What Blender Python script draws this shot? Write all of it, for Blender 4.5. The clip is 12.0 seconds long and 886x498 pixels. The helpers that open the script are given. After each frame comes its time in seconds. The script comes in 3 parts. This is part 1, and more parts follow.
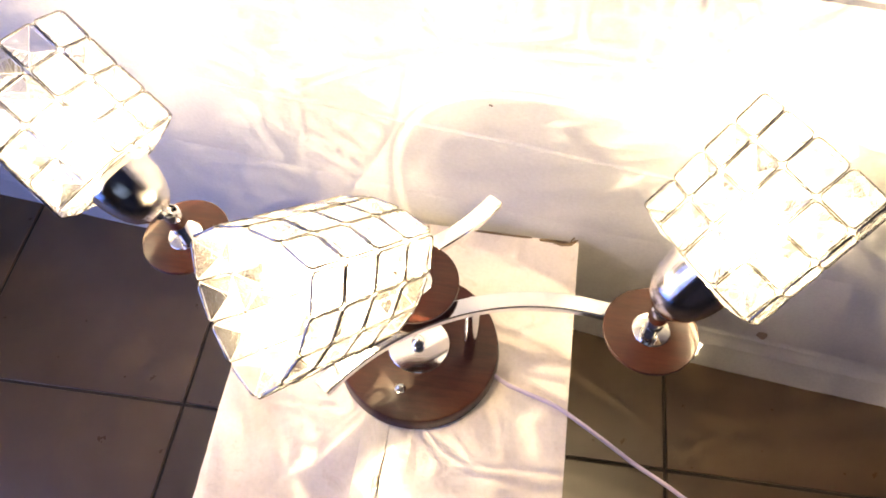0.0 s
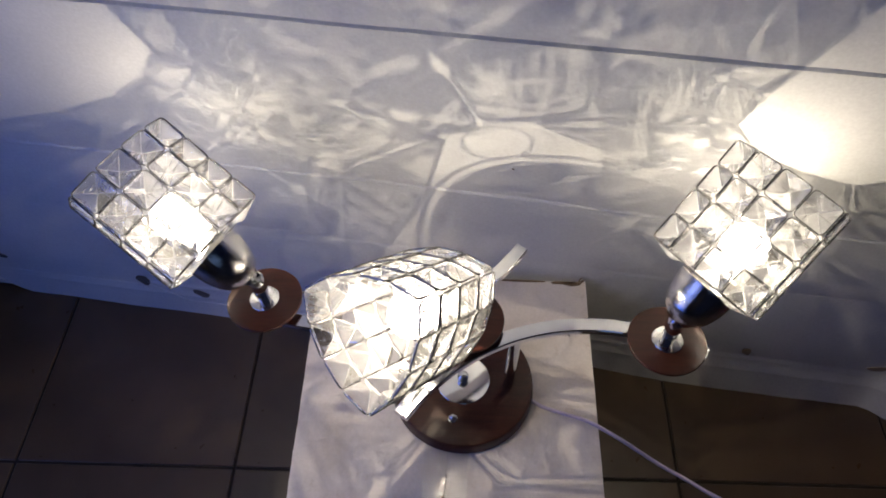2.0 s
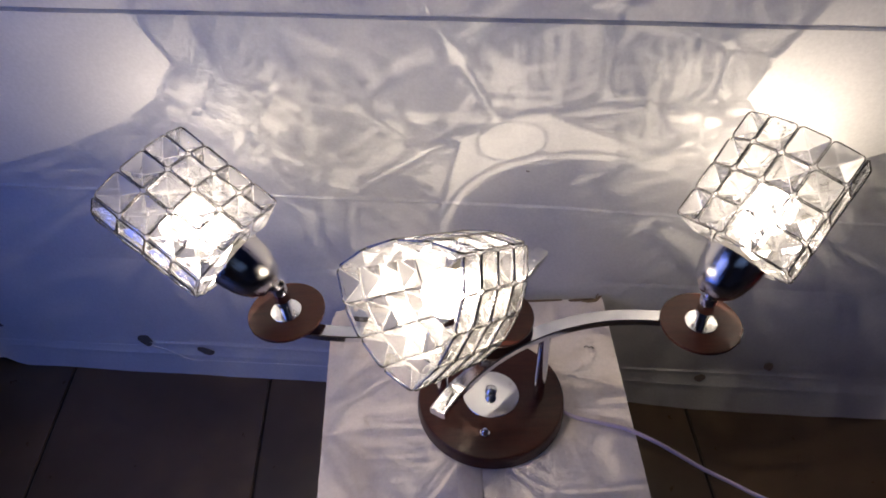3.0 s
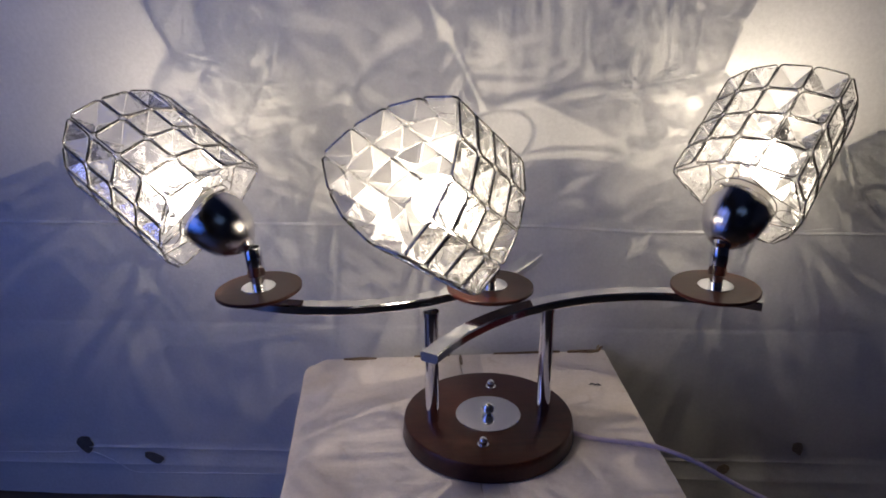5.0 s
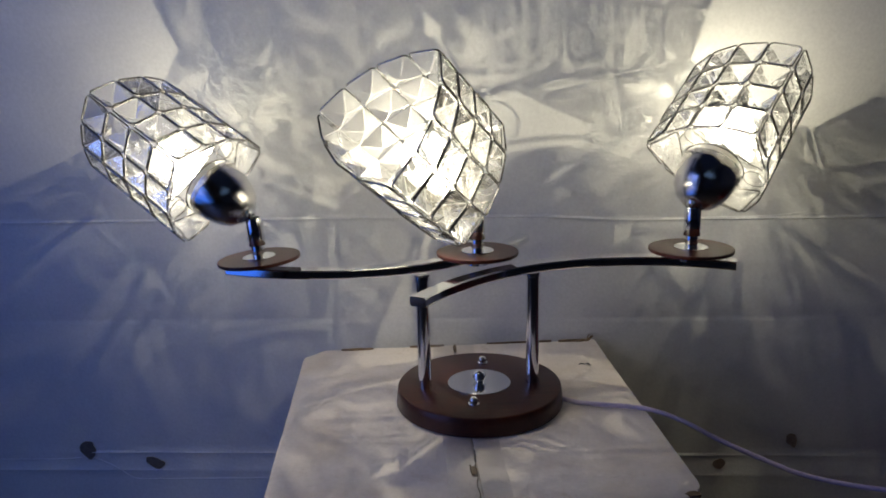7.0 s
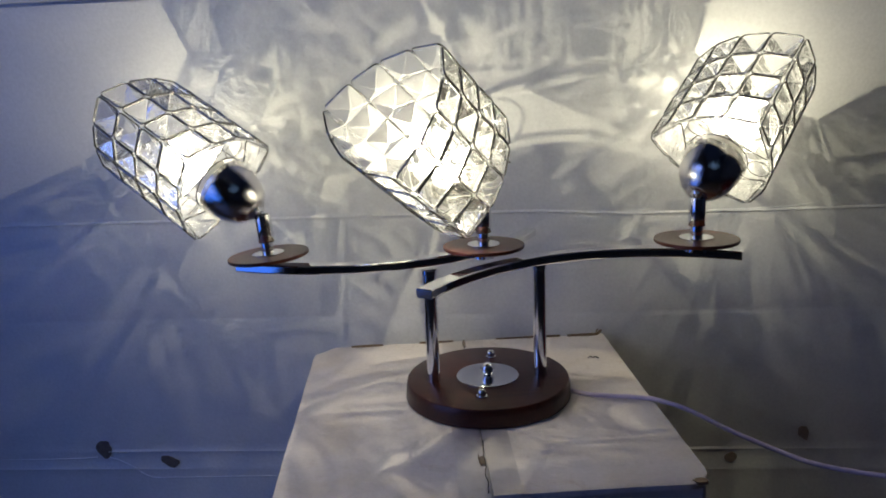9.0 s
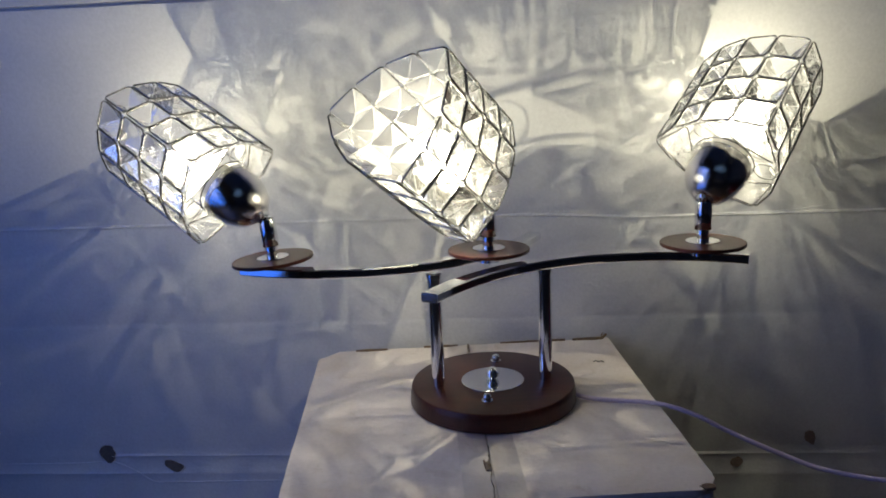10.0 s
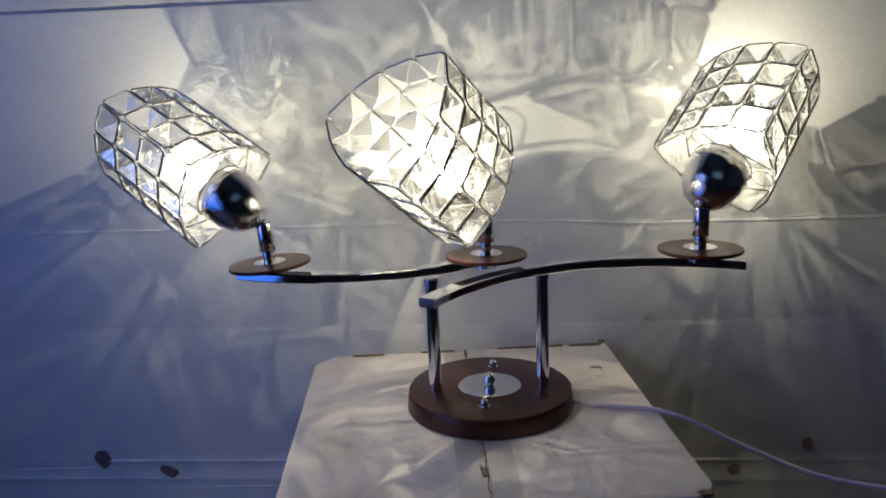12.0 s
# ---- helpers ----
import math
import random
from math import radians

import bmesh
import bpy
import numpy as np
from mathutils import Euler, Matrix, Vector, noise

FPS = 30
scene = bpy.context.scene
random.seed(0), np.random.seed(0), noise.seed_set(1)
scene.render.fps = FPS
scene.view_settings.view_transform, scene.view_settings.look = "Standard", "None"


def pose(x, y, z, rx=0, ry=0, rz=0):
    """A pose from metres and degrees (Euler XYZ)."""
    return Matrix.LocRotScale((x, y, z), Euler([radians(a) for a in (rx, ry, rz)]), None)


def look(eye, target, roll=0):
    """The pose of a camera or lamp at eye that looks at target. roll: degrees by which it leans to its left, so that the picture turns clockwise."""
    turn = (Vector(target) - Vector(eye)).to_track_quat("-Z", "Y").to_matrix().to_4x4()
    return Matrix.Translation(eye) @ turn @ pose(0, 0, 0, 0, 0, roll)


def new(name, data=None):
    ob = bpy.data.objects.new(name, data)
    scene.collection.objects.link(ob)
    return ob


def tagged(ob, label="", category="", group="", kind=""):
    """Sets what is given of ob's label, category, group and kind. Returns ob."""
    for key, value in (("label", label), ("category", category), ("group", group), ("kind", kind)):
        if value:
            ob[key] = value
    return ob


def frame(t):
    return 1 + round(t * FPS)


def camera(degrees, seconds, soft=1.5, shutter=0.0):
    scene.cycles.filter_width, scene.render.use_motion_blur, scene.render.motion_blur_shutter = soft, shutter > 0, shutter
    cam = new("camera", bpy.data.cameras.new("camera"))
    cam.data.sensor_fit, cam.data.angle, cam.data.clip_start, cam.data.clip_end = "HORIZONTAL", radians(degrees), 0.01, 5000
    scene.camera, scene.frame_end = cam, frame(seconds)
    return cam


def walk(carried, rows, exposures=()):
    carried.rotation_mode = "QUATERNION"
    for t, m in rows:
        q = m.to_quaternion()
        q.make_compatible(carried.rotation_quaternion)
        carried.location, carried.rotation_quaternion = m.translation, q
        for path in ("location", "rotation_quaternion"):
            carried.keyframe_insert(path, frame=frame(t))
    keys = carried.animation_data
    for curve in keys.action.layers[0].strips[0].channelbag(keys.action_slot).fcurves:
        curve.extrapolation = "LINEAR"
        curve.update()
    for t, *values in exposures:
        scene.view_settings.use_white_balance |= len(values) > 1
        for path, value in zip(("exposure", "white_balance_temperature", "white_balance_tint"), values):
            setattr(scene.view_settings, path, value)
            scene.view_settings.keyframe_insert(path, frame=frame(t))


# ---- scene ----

H = 0.2518  # height of the carton under the lamp

# ---------------------------------------------------------------- camera
cam = camera(61.78, 12.0, soft=1.8)
ROWS = [
    (0, (0.0744, -0.3125, 1.0072), (0.0436, -0.1098, 0.6637), -0.18),
    (0.5, (0.0418, -0.3371, 1.0326), (0.0259, -0.1271, 0.6926), 1.65),
    (1, (0.0081, -0.3557, 1.0619), (0.0090, -0.1392, 0.7255), 3.01),
    (1.5, (-0.0103, -0.3840, 1.0850), (-0.0049, -0.1674, 0.7488), 2.74),
    (2, (-0.0089, -0.4204, 1.0971), (-0.0181, -0.1802, 0.7774), 0.16),
    (2.5, (-0.0399, -0.4694, 1.0729), (-0.0407, -0.2074, 0.7707), -0.69),
    (3, (-0.0587, -0.5117, 1.0082), (-0.0555, -0.2240, 0.7304), -1.31),
    (3.2, (-0.0605, -0.5304, 0.9703), (-0.0545, -0.2312, 0.7050), -0.74),
    (4.8, (-0.0823, -0.6361, 0.7077), (-0.0595, -0.2640, 0.5626), -0.11),
    (5, (-0.0824, -0.6500, 0.6907), (-0.0608, -0.2750, 0.5532), -0.42),
    (5.5, (-0.0831, -0.6810, 0.6507), (-0.0633, -0.2978, 0.5379), -0.86),
    (6, (-0.0800, -0.7034, 0.6176), (-0.0596, -0.3170, 0.5162), -1.06),
    (6.5, (-0.0753, -0.7224, 0.6031), (-0.0580, -0.3332, 0.5125), -1.00),
    (7, (-0.0709, -0.7259, 0.5901), (-0.0516, -0.3372, 0.4976), -1.41),
    (9, (-0.0648, -0.7365, 0.5798), (-0.0526, -0.3468, 0.4907), -2.44),
    (9.5, (-0.0657, -0.7355, 0.5810), (-0.0536, -0.3453, 0.4940), -2.44),
    (10, (-0.0668, -0.7332, 0.5799), (-0.0560, -0.3430, 0.4925), -2.52),
    (10.5, (-0.0668, -0.7315, 0.5791), (-0.0560, -0.3413, 0.4918), -2.45),
    (11, (-0.0674, -0.7315, 0.5791), (-0.0563, -0.3411, 0.4927), -2.40),
    (11.5, (-0.0674, -0.7315, 0.5795), (-0.0557, -0.3409, 0.4940), -2.36),
    (12, (-0.0674, -0.7326, 0.5792), (-0.0548, -0.3418, 0.4948), -2.28),
]
walk(
    cam,
    [(t, look(eye, target, roll)) for t, eye, target, roll in ROWS],
    exposures=[
        (0.0, 1.85, 9500, 12), (0.1, 1.6, 8600, 11), (0.2, 0.95, 7300, 8), (0.3, 0.6, 6700, 4), (0.5, 0.42, 6300, 0), (1.0, 0.0, 6200, -2), (1.5, -0.04, 6250, 2),
        (2.0, -0.1, 6520, 12), (2.5, -0.1, 6570, 17), (3.0, -0.15, 6570, 18), (5.0, -0.5, 6570, 15), (5.5, -0.5, 6570, 12), (6.5, -0.42, 6570, 4), (7.0, -0.42, 6570, 3), (9.0, -0.26, 6520, 1), (12.0, -0.22, 6520, 1),
    ],
)

# ---------------------------------------------------------------- world and lights
BULB_W = 2.4
WINDOW_W = 5.4
world = bpy.data.worlds.new("world")
scene.world = world
world.use_nodes = True
sky = world.node_tree.nodes.new("ShaderNodeTexSky")
sky.sky_type, sky.sun_disc = "NISHITA", False
sky.sun_elevation, sky.sun_rotation = radians(35), radians(250)
world.node_tree.links.new(sky.outputs[0], world.node_tree.nodes["Background"].inputs[0])
world.node_tree.nodes["Background"].inputs[1].default_value = 0.03

win = bpy.data.lights.new("window_daylight", "AREA")
win.shape, win.size, win.size_y = "RECTANGLE", 0.85, 1.5
win.energy, win.color = WINDOW_W, (0.045, 0.19, 1.0)
new("window_daylight", win).matrix_world = look((-1.03, -0.57, 0.86), (0, -0.57, 0.86))

back = bpy.data.lights.new("back_window_daylight", "AREA")
back.shape, back.size, back.size_y = "RECTANGLE", 0.8, 0.6
back.energy, back.color = 0.4, (0.3, 0.5, 1.0)
new("back_window_daylight", back).matrix_world = look((0.25, -2.38, 2.0), (0.25, 0, 2.0))

# pose of each shade: axes as columns (first corner, across, towards the open end), and the centre of its socket end
SHADES = {
    "a": (((-0.1607, 0.6316, -0.7585), (-0.8825, 0.2522, 0.3969), (0.4420, 0.7332, 0.5169)), (-0.2672, 0.0297, 0.2333), (-0.2222, 0.0180)),
    "b": (((-0.7850, -0.3558, -0.5071), (0.6192, -0.4266, -0.6592), (0.0182, -0.8315, 0.5552)), (-0.0270, -0.0289, 0.2383), (0.0, 0.0)),
    "c": (((0.1834, 0.7929, 0.5812), (-0.8539, -0.1644, 0.4938), (0.4871, -0.5868, 0.6469)), (0.2399, 0.0039, 0.2406), (0.2133, -0.0175)),
}
BULB_Z = 0.048


def shade_pose(key):
    rows, centre, _ = SHADES[key]
    m = Matrix(rows).to_4x4()
    m.translation = centre
    return m


# the light of each bulb, and a weaker point added to fill the wire shadows
for key, share in zip(SHADES, (0.64, 1.26, 0.75)):
    for x, z, part_of, radius in ((0.0, 0.0, 0.74, 0.0008), (0.0085, 0.005, 0.26, 0.0008)):
        data = bpy.data.lights.new("bulb_light", "POINT")
        data.energy, data.color, data.shadow_soft_size = part_of * share * BULB_W, (1.0, 0.885, 0.65), radius
        ob = new("bulb_light", data)
        ob.location = Vector((0, 0, H)) + shade_pose(key) @ Vector((x, 0.5 * x, BULB_Z + z))


# ---------------------------------------------------------------- materials
CRYSTAL_FACET, CRYSTAL_GLOW = 0.75, 0.105


def material(name, colour, rough=0.5, metal=0.0):
    """A node material; returns it with its tree, its principled shader and a linking function."""
    m = bpy.data.materials.new(name)
    m.use_nodes = True
    nt = m.node_tree
    b = nt.nodes["Principled BSDF"]
    b.inputs["Base Color"].default_value = (*colour, 1)
    b.inputs["Roughness"].default_value, b.inputs["Metallic"].default_value = rough, metal
    return m, nt, b, nt.nodes.new, nt.links.new


def coords(nt, scale=(1, 1, 1)):
    c, mp = nt.nodes.new("ShaderNodeTexCoord"), nt.nodes.new("ShaderNodeMapping")
    mp.inputs["Scale"].default_value = scale
    nt.links.new(c.outputs["Object"], mp.inputs[0])
    return mp.outputs[0]


def noise_tex(nt, vec, scale, detail=4.0, rough=0.55, distort=0.0):
    n = nt.nodes.new("ShaderNodeTexNoise")
    n.inputs["Scale"].default_value, n.inputs["Detail"].default_value = scale, detail
    n.inputs["Roughness"].default_value, n.inputs["Distortion"].default_value = rough, distort
    nt.links.new(vec, n.inputs["Vector"])
    return n.outputs["Fac"]


def ramp(nt, fac, stops):
    r = nt.nodes.new("ShaderNodeValToRGB")
    while len(r.color_ramp.elements) < len(stops):
        r.color_ramp.elements.new(0.5)
    for e, (p, c) in zip(r.color_ramp.elements, stops):
        e.position, e.color = p, (*c, 1)
    nt.links.new(fac, r.inputs[0])
    return r.outputs[0]


def mixed(nt, a, b, fac, mode="MULTIPLY"):
    x = nt.nodes.new("ShaderNodeMix")
    x.data_type, x.blend_type = "RGBA", mode
    for sock, v in ((x.inputs[6], a), (x.inputs[7], b), (x.inputs[0], fac)):
        if isinstance(v, (int, float)):
            sock.default_value = v
        elif isinstance(v, tuple):
            sock.default_value = (*v, 1)
        else:
            nt.links.new(v, sock)
    return x.outputs[2]


def bump(nt, b, height, strength, dist):
    n = nt.nodes.new("ShaderNodeBump")
    n.inputs["Strength"].default_value, n.inputs["Distance"].default_value = strength, dist
    nt.links.new(height, n.inputs["Height"])
    nt.links.new(n.outputs[0], b.inputs["Normal"])


def make_paper(name, colour, rough, stain):
    m, nt, b, node, link = material(name, colour, rough)
    v = coords(nt)
    big, small = noise_tex(nt, v, 7, 5), noise_tex(nt, v, 260, 3)
    col = ramp(nt, big, ((0.3, tuple(c * (1 - stain) for c in colour)), (0.62, colour)))
    link(mixed(nt, col, ramp(nt, small, ((0.3, (0.9, 0.9, 0.9)), (0.7, (1, 1, 1)))), 1.0), b.inputs["Base Color"])
    grain = noise_tex(nt, coords(nt, (0.7, 1, 1.3)), 110, 3)
    bump(nt, b, mixed(nt, mixed(nt, big, small, 0.3, "MIX"), grain, 0.4, "MIX"), 0.4, 0.0022)
    return m


def make_carton():
    """White-faced board: yellowed patches, grey scuffs and a net of faint creases."""
    m, nt, b, node, link = material("white_carton", (0.75, 0.71, 0.72), 0.55)
    v = coords(nt)
    big, mid, small = noise_tex(nt, v, 8, 5, 0.6, 0.6), noise_tex(nt, v, 34, 5, 0.65, 0.8), noise_tex(nt, v, 260, 3)
    col = ramp(nt, big, ((0.34, (0.72, 0.63, 0.57)), (0.5, (0.79, 0.715, 0.69)), (0.62, (0.82, 0.75, 0.74))))
    col = mixed(nt, col, ramp(nt, mid, ((0.26, (0.82, 0.77, 0.73)), (0.40, (1, 1, 1)))), 1.0)
    link(mixed(nt, col, ramp(nt, small, ((0.3, (0.9, 0.9, 0.9)), (0.7, (1, 1, 1)))), 1.0), b.inputs["Base Color"])
    link(ramp(nt, mid, ((0.3, (0.42, 0.42, 0.42)), (0.7, (0.62, 0.62, 0.62)))), b.inputs["Roughness"])
    cells = node("ShaderNodeTexVoronoi")
    cells.feature = "DISTANCE_TO_EDGE"
    cells.inputs["Scale"].default_value = 19
    warp = node("ShaderNodeVectorMath")
    warp.operation = "MULTIPLY_ADD"
    warp.inputs[1].default_value = (0.05, 0.05, 0.05)
    link(mid, warp.inputs[0])
    link(v, warp.inputs[2])
    link(warp.outputs[0], cells.inputs["Vector"])
    crease = ramp(nt, cells.outputs["Distance"], ((0.0, (0.35, 0.35, 0.35)), (0.03, (0.5, 0.5, 0.5))))
    bump(nt, b, mixed(nt, mixed(nt, big, small, 0.25, "MIX"), crease, 0.35, "MIX"), 0.4, 0.0025)
    return m


def make_wood(name, dark, light, rough):
    m, nt, b, node, link = material(name, dark, rough)
    v = coords(nt, (1, 9, 4))
    grain, fine = noise_tex(nt, v, 22, 6, 0.6, 0.6), noise_tex(nt, coords(nt, (4, 60, 20)), 30, 3)
    col = ramp(nt, grain, ((0.32, dark), (0.68, light)))
    link(mixed(nt, col, ramp(nt, fine, ((0.3, (0.72, 0.72, 0.72)), (0.65, (1, 1, 1)))), 1.0), b.inputs["Base Color"])
    b.inputs["Coat Weight"].default_value, b.inputs["Coat Roughness"].default_value = 0.12, 0.12
    b.inputs["Specular IOR Level"].default_value = 0.3
    bump(nt, b, fine, 0.08, 0.0006)
    return m


def make_chrome(name, colour, rough):
    m, nt, b, node, link = material(name, colour, rough, 1.0)
    n = noise_tex(nt, coords(nt), 90, 4)
    r = node("ShaderNodeMapRange")
    r.inputs[3].default_value, r.inputs[4].default_value = rough * 0.6, rough * 1.7
    link(n, r.inputs[0])
    link(r.outputs[0], b.inputs["Roughness"])
    return m


def make_spun(name, colour):
    """Chrome with fine draw marks running from the tip to the rim."""
    m, nt, b, node, link = material(name, colour, 0.16, 1.0)
    c, flat, unit = node("ShaderNodeTexCoord"), node("ShaderNodeVectorMath"), node("ShaderNodeVectorMath")
    flat.operation, unit.operation = "MULTIPLY", "NORMALIZE"
    flat.inputs[1].default_value = (1, 1, 0)
    link(c.outputs["Object"], flat.inputs[0])
    link(flat.outputs[0], unit.inputs[0])
    marks = noise_tex(nt, unit.outputs[0], 9, 6, 0.7)
    link(ramp(nt, marks, ((0.35, (0.03, 0.03, 0.03)), (0.65, (0.13, 0.13, 0.13)))), b.inputs["Roughness"])
    bump(nt, b, marks, 0.15, 0.003)
    return m


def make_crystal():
    """Cut crystal: each facet lets its own share of the light straight through and refracts the rest; caustics and glow
    are painted in.
    """
    m, nt, b, node, link = material("cut_crystal", (1, 1, 1), 0.0)
    out = nt.nodes["Material Output"]
    c, info = node("ShaderNodeTexCoord"), node("ShaderNodeObjectInfo")
    spread, off, facet = node("ShaderNodeVectorMath"), node("ShaderNodeVectorMath"), node("ShaderNodeVectorMath")
    spread.operation, off.operation, facet.operation = "SCALE", "ADD", "ADD"
    spread.inputs[0].default_value = (17.0, 31.0, 23.0)
    link(info.outputs["Random"], spread.inputs["Scale"])
    link(c.outputs["Object"], off.inputs[0])
    link(spread.outputs[0], off.inputs[1])
    snap = node("ShaderNodeVectorMath")
    snap.operation = "SNAP"
    snap.inputs[1].default_value = (0.6, 0.6, 0.6)
    flat, unit = node("ShaderNodeVectorMath"), node("ShaderNodeVectorMath")
    flat.operation, unit.operation = "MULTIPLY", "NORMALIZE"
    flat.inputs[1].default_value = (1, 1, 0)
    link(c.outputs["Normal"], flat.inputs[0])
    link(flat.outputs[0], unit.inputs[0])
    link(unit.outputs[0], snap.inputs[0])
    link(snap.outputs[0], facet.inputs[0])
    link(spread.outputs[0], facet.inputs[1])
    rnd = node("ShaderNodeTexWhiteNoise")
    link(facet.outputs[0], rnd.inputs["Vector"])
    per_facet = ramp(nt, rnd.outputs["Value"], ((0.0, (0.1, 0.1, 0.1)), (0.45, (0.42, 0.42, 0.42)), (0.8, (1, 1, 1))))
    # lines of clearness drawn into the glass stand in for refracted caustics
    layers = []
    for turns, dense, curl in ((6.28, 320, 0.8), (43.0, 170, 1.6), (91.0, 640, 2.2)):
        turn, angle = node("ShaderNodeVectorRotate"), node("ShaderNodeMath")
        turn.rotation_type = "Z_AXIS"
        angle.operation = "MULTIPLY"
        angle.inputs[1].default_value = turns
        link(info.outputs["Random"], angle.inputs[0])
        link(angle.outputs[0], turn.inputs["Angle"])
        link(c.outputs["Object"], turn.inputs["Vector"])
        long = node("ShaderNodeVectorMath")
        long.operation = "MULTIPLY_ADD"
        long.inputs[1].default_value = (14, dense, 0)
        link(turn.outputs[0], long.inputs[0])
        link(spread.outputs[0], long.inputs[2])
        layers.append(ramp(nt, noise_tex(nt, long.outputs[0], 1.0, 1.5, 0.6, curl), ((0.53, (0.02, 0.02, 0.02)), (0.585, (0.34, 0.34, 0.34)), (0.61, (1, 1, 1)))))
    caustic_streaks = layers[0]
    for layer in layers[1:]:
        caustic_streaks = mixed(nt, caustic_streaks, layer, 1.0, "LIGHTEN")
    # round clear patches painted in for the brighter caustic blobs
    caustic_spots = ramp(nt, noise_tex(nt, off.outputs[0], 85, 1), ((0.60, (0, 0, 0)), (0.67, (1, 1, 1))))
    inner = mixed(nt, mixed(nt, caustic_streaks, per_facet, CRYSTAL_FACET), caustic_spots, 1.0, "LIGHTEN")
    place, outside = node("ShaderNodeSeparateXYZ"), node("ShaderNodeMath")
    link(c.outputs["Object"], place.inputs[0])
    outside.operation = "GREATER_THAN"
    outside.inputs[1].default_value = 0.0
    link(place.outputs["Z"], outside.inputs[0])
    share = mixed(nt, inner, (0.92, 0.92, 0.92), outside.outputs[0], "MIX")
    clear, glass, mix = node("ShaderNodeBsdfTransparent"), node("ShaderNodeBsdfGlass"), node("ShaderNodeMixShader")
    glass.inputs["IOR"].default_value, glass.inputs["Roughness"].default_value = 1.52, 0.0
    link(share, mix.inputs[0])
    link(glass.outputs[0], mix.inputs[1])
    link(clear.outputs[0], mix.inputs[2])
    # white scatter, varied by facet, painted in for the bulb's sparkle
    back, glow_front, painted_glow, glow = node("ShaderNodeBsdfTranslucent"), node("ShaderNodeBsdfDiffuse"), node("ShaderNodeMixShader"), node("ShaderNodeMixShader")
    back.inputs[0].default_value = glow_front.inputs[0].default_value = (1, 1, 1, 1)
    painted_glow.inputs[0].default_value = 0.8
    link(back.outputs[0], painted_glow.inputs[1])
    link(glow_front.outputs[0], painted_glow.inputs[2])
    amount, per = node("ShaderNodeMath"), node("ShaderNodeMapRange")
    per.inputs[3].default_value, per.inputs[4].default_value = 0.05 * CRYSTAL_GLOW, 1.95 * CRYSTAL_GLOW
    link(rnd.outputs["Value"], per.inputs[0])
    inside = node("ShaderNodeMath")
    inside.operation, amount.operation = "SUBTRACT", "MULTIPLY"
    inside.inputs[0].default_value = 1.0
    link(outside.outputs[0], inside.inputs[1])
    link(inside.outputs[0], amount.inputs[0])
    link(per.outputs[0], amount.inputs[1])
    # bright glint lines painted along the ridges between the four facets
    absx, absy, apart, ridge, most = (node("ShaderNodeMath") for _ in range(5))
    absx.operation = absy.operation = "ABSOLUTE"
    apart.operation, ridge.operation, most.operation = "SUBTRACT", "COMPARE", "MULTIPLY_ADD"
    link(place.outputs["X"], absx.inputs[0])
    link(place.outputs["Y"], absy.inputs[0])
    link(absx.outputs[0], apart.inputs[0])
    link(absy.outputs[0], apart.inputs[1])
    link(apart.outputs[0], ridge.inputs[0])
    ridge.inputs[1].default_value, ridge.inputs[2].default_value = 0.0, 0.00045
    most.inputs[1].default_value = 0.35
    both = node("ShaderNodeMath")
    both.operation = "MULTIPLY"
    link(ridge.outputs[0], both.inputs[0])
    link(inside.outputs[0], both.inputs[1])
    link(both.outputs[0], most.inputs[0])
    link(amount.outputs[0], most.inputs[2])
    link(most.outputs[0], glow.inputs[0])
    link(mix.outputs[0], glow.inputs[1])
    link(painted_glow.outputs[0], glow.inputs[2])
    link(glow.outputs[0], out.inputs[0])
    return m


def make_bulb():
    m, nt, b, node, link = material("lit_bulb_glass", (1, 1, 1), 0.3)
    em, tr, mix = node("ShaderNodeEmission"), node("ShaderNodeBsdfTransparent"), node("ShaderNodeMixShader")
    em.inputs[0].default_value, em.inputs[1].default_value = (1.0, 0.9, 0.76, 1), 22.0
    mix.inputs[0].default_value = 0.4
    link(tr.outputs[0], mix.inputs[1])
    link(em.outputs[0], mix.inputs[2])
    link(mix.outputs[0], nt.nodes["Material Output"].inputs[0])
    return m


def make_tile():
    m, nt, b, node, link = material("brown_floor_tile", (0.075, 0.052, 0.034), 0.35)
    v = coords(nt)
    info = node("ShaderNodeObjectInfo")
    col = ramp(nt, noise_tex(nt, v, 9, 5, 0.5, 0.3), ((0.3, (0.092, 0.060, 0.034)), (0.7, (0.128, 0.084, 0.048))))
    tone = ramp(nt, info.outputs["Random"], ((0.0, (0.86, 0.86, 0.86)), (1.0, (1.1, 1.08, 1.05))))
    link(mixed(nt, col, tone, 1.0), b.inputs["Base Color"])
    link(ramp(nt, noise_tex(nt, v, 34, 4), ((0.3, (0.27, 0.27, 0.27)), (0.7, (0.37, 0.37, 0.37)))), b.inputs["Roughness"])
    bump(nt, b, noise_tex(nt, v, 120, 4), 0.1, 0.001)
    return m


def make_plain(name, colour, rough, scale=40, spread=0.25):
    m, nt, b, node, link = material(name, colour, rough)
    n = noise_tex(nt, coords(nt), scale, 5)
    link(ramp(nt, n, ((0.3, tuple(c * (1 - spread) for c in colour)), (0.7, colour))), b.inputs["Base Color"])
    bump(nt, b, n, 0.15, 0.001)
    return m


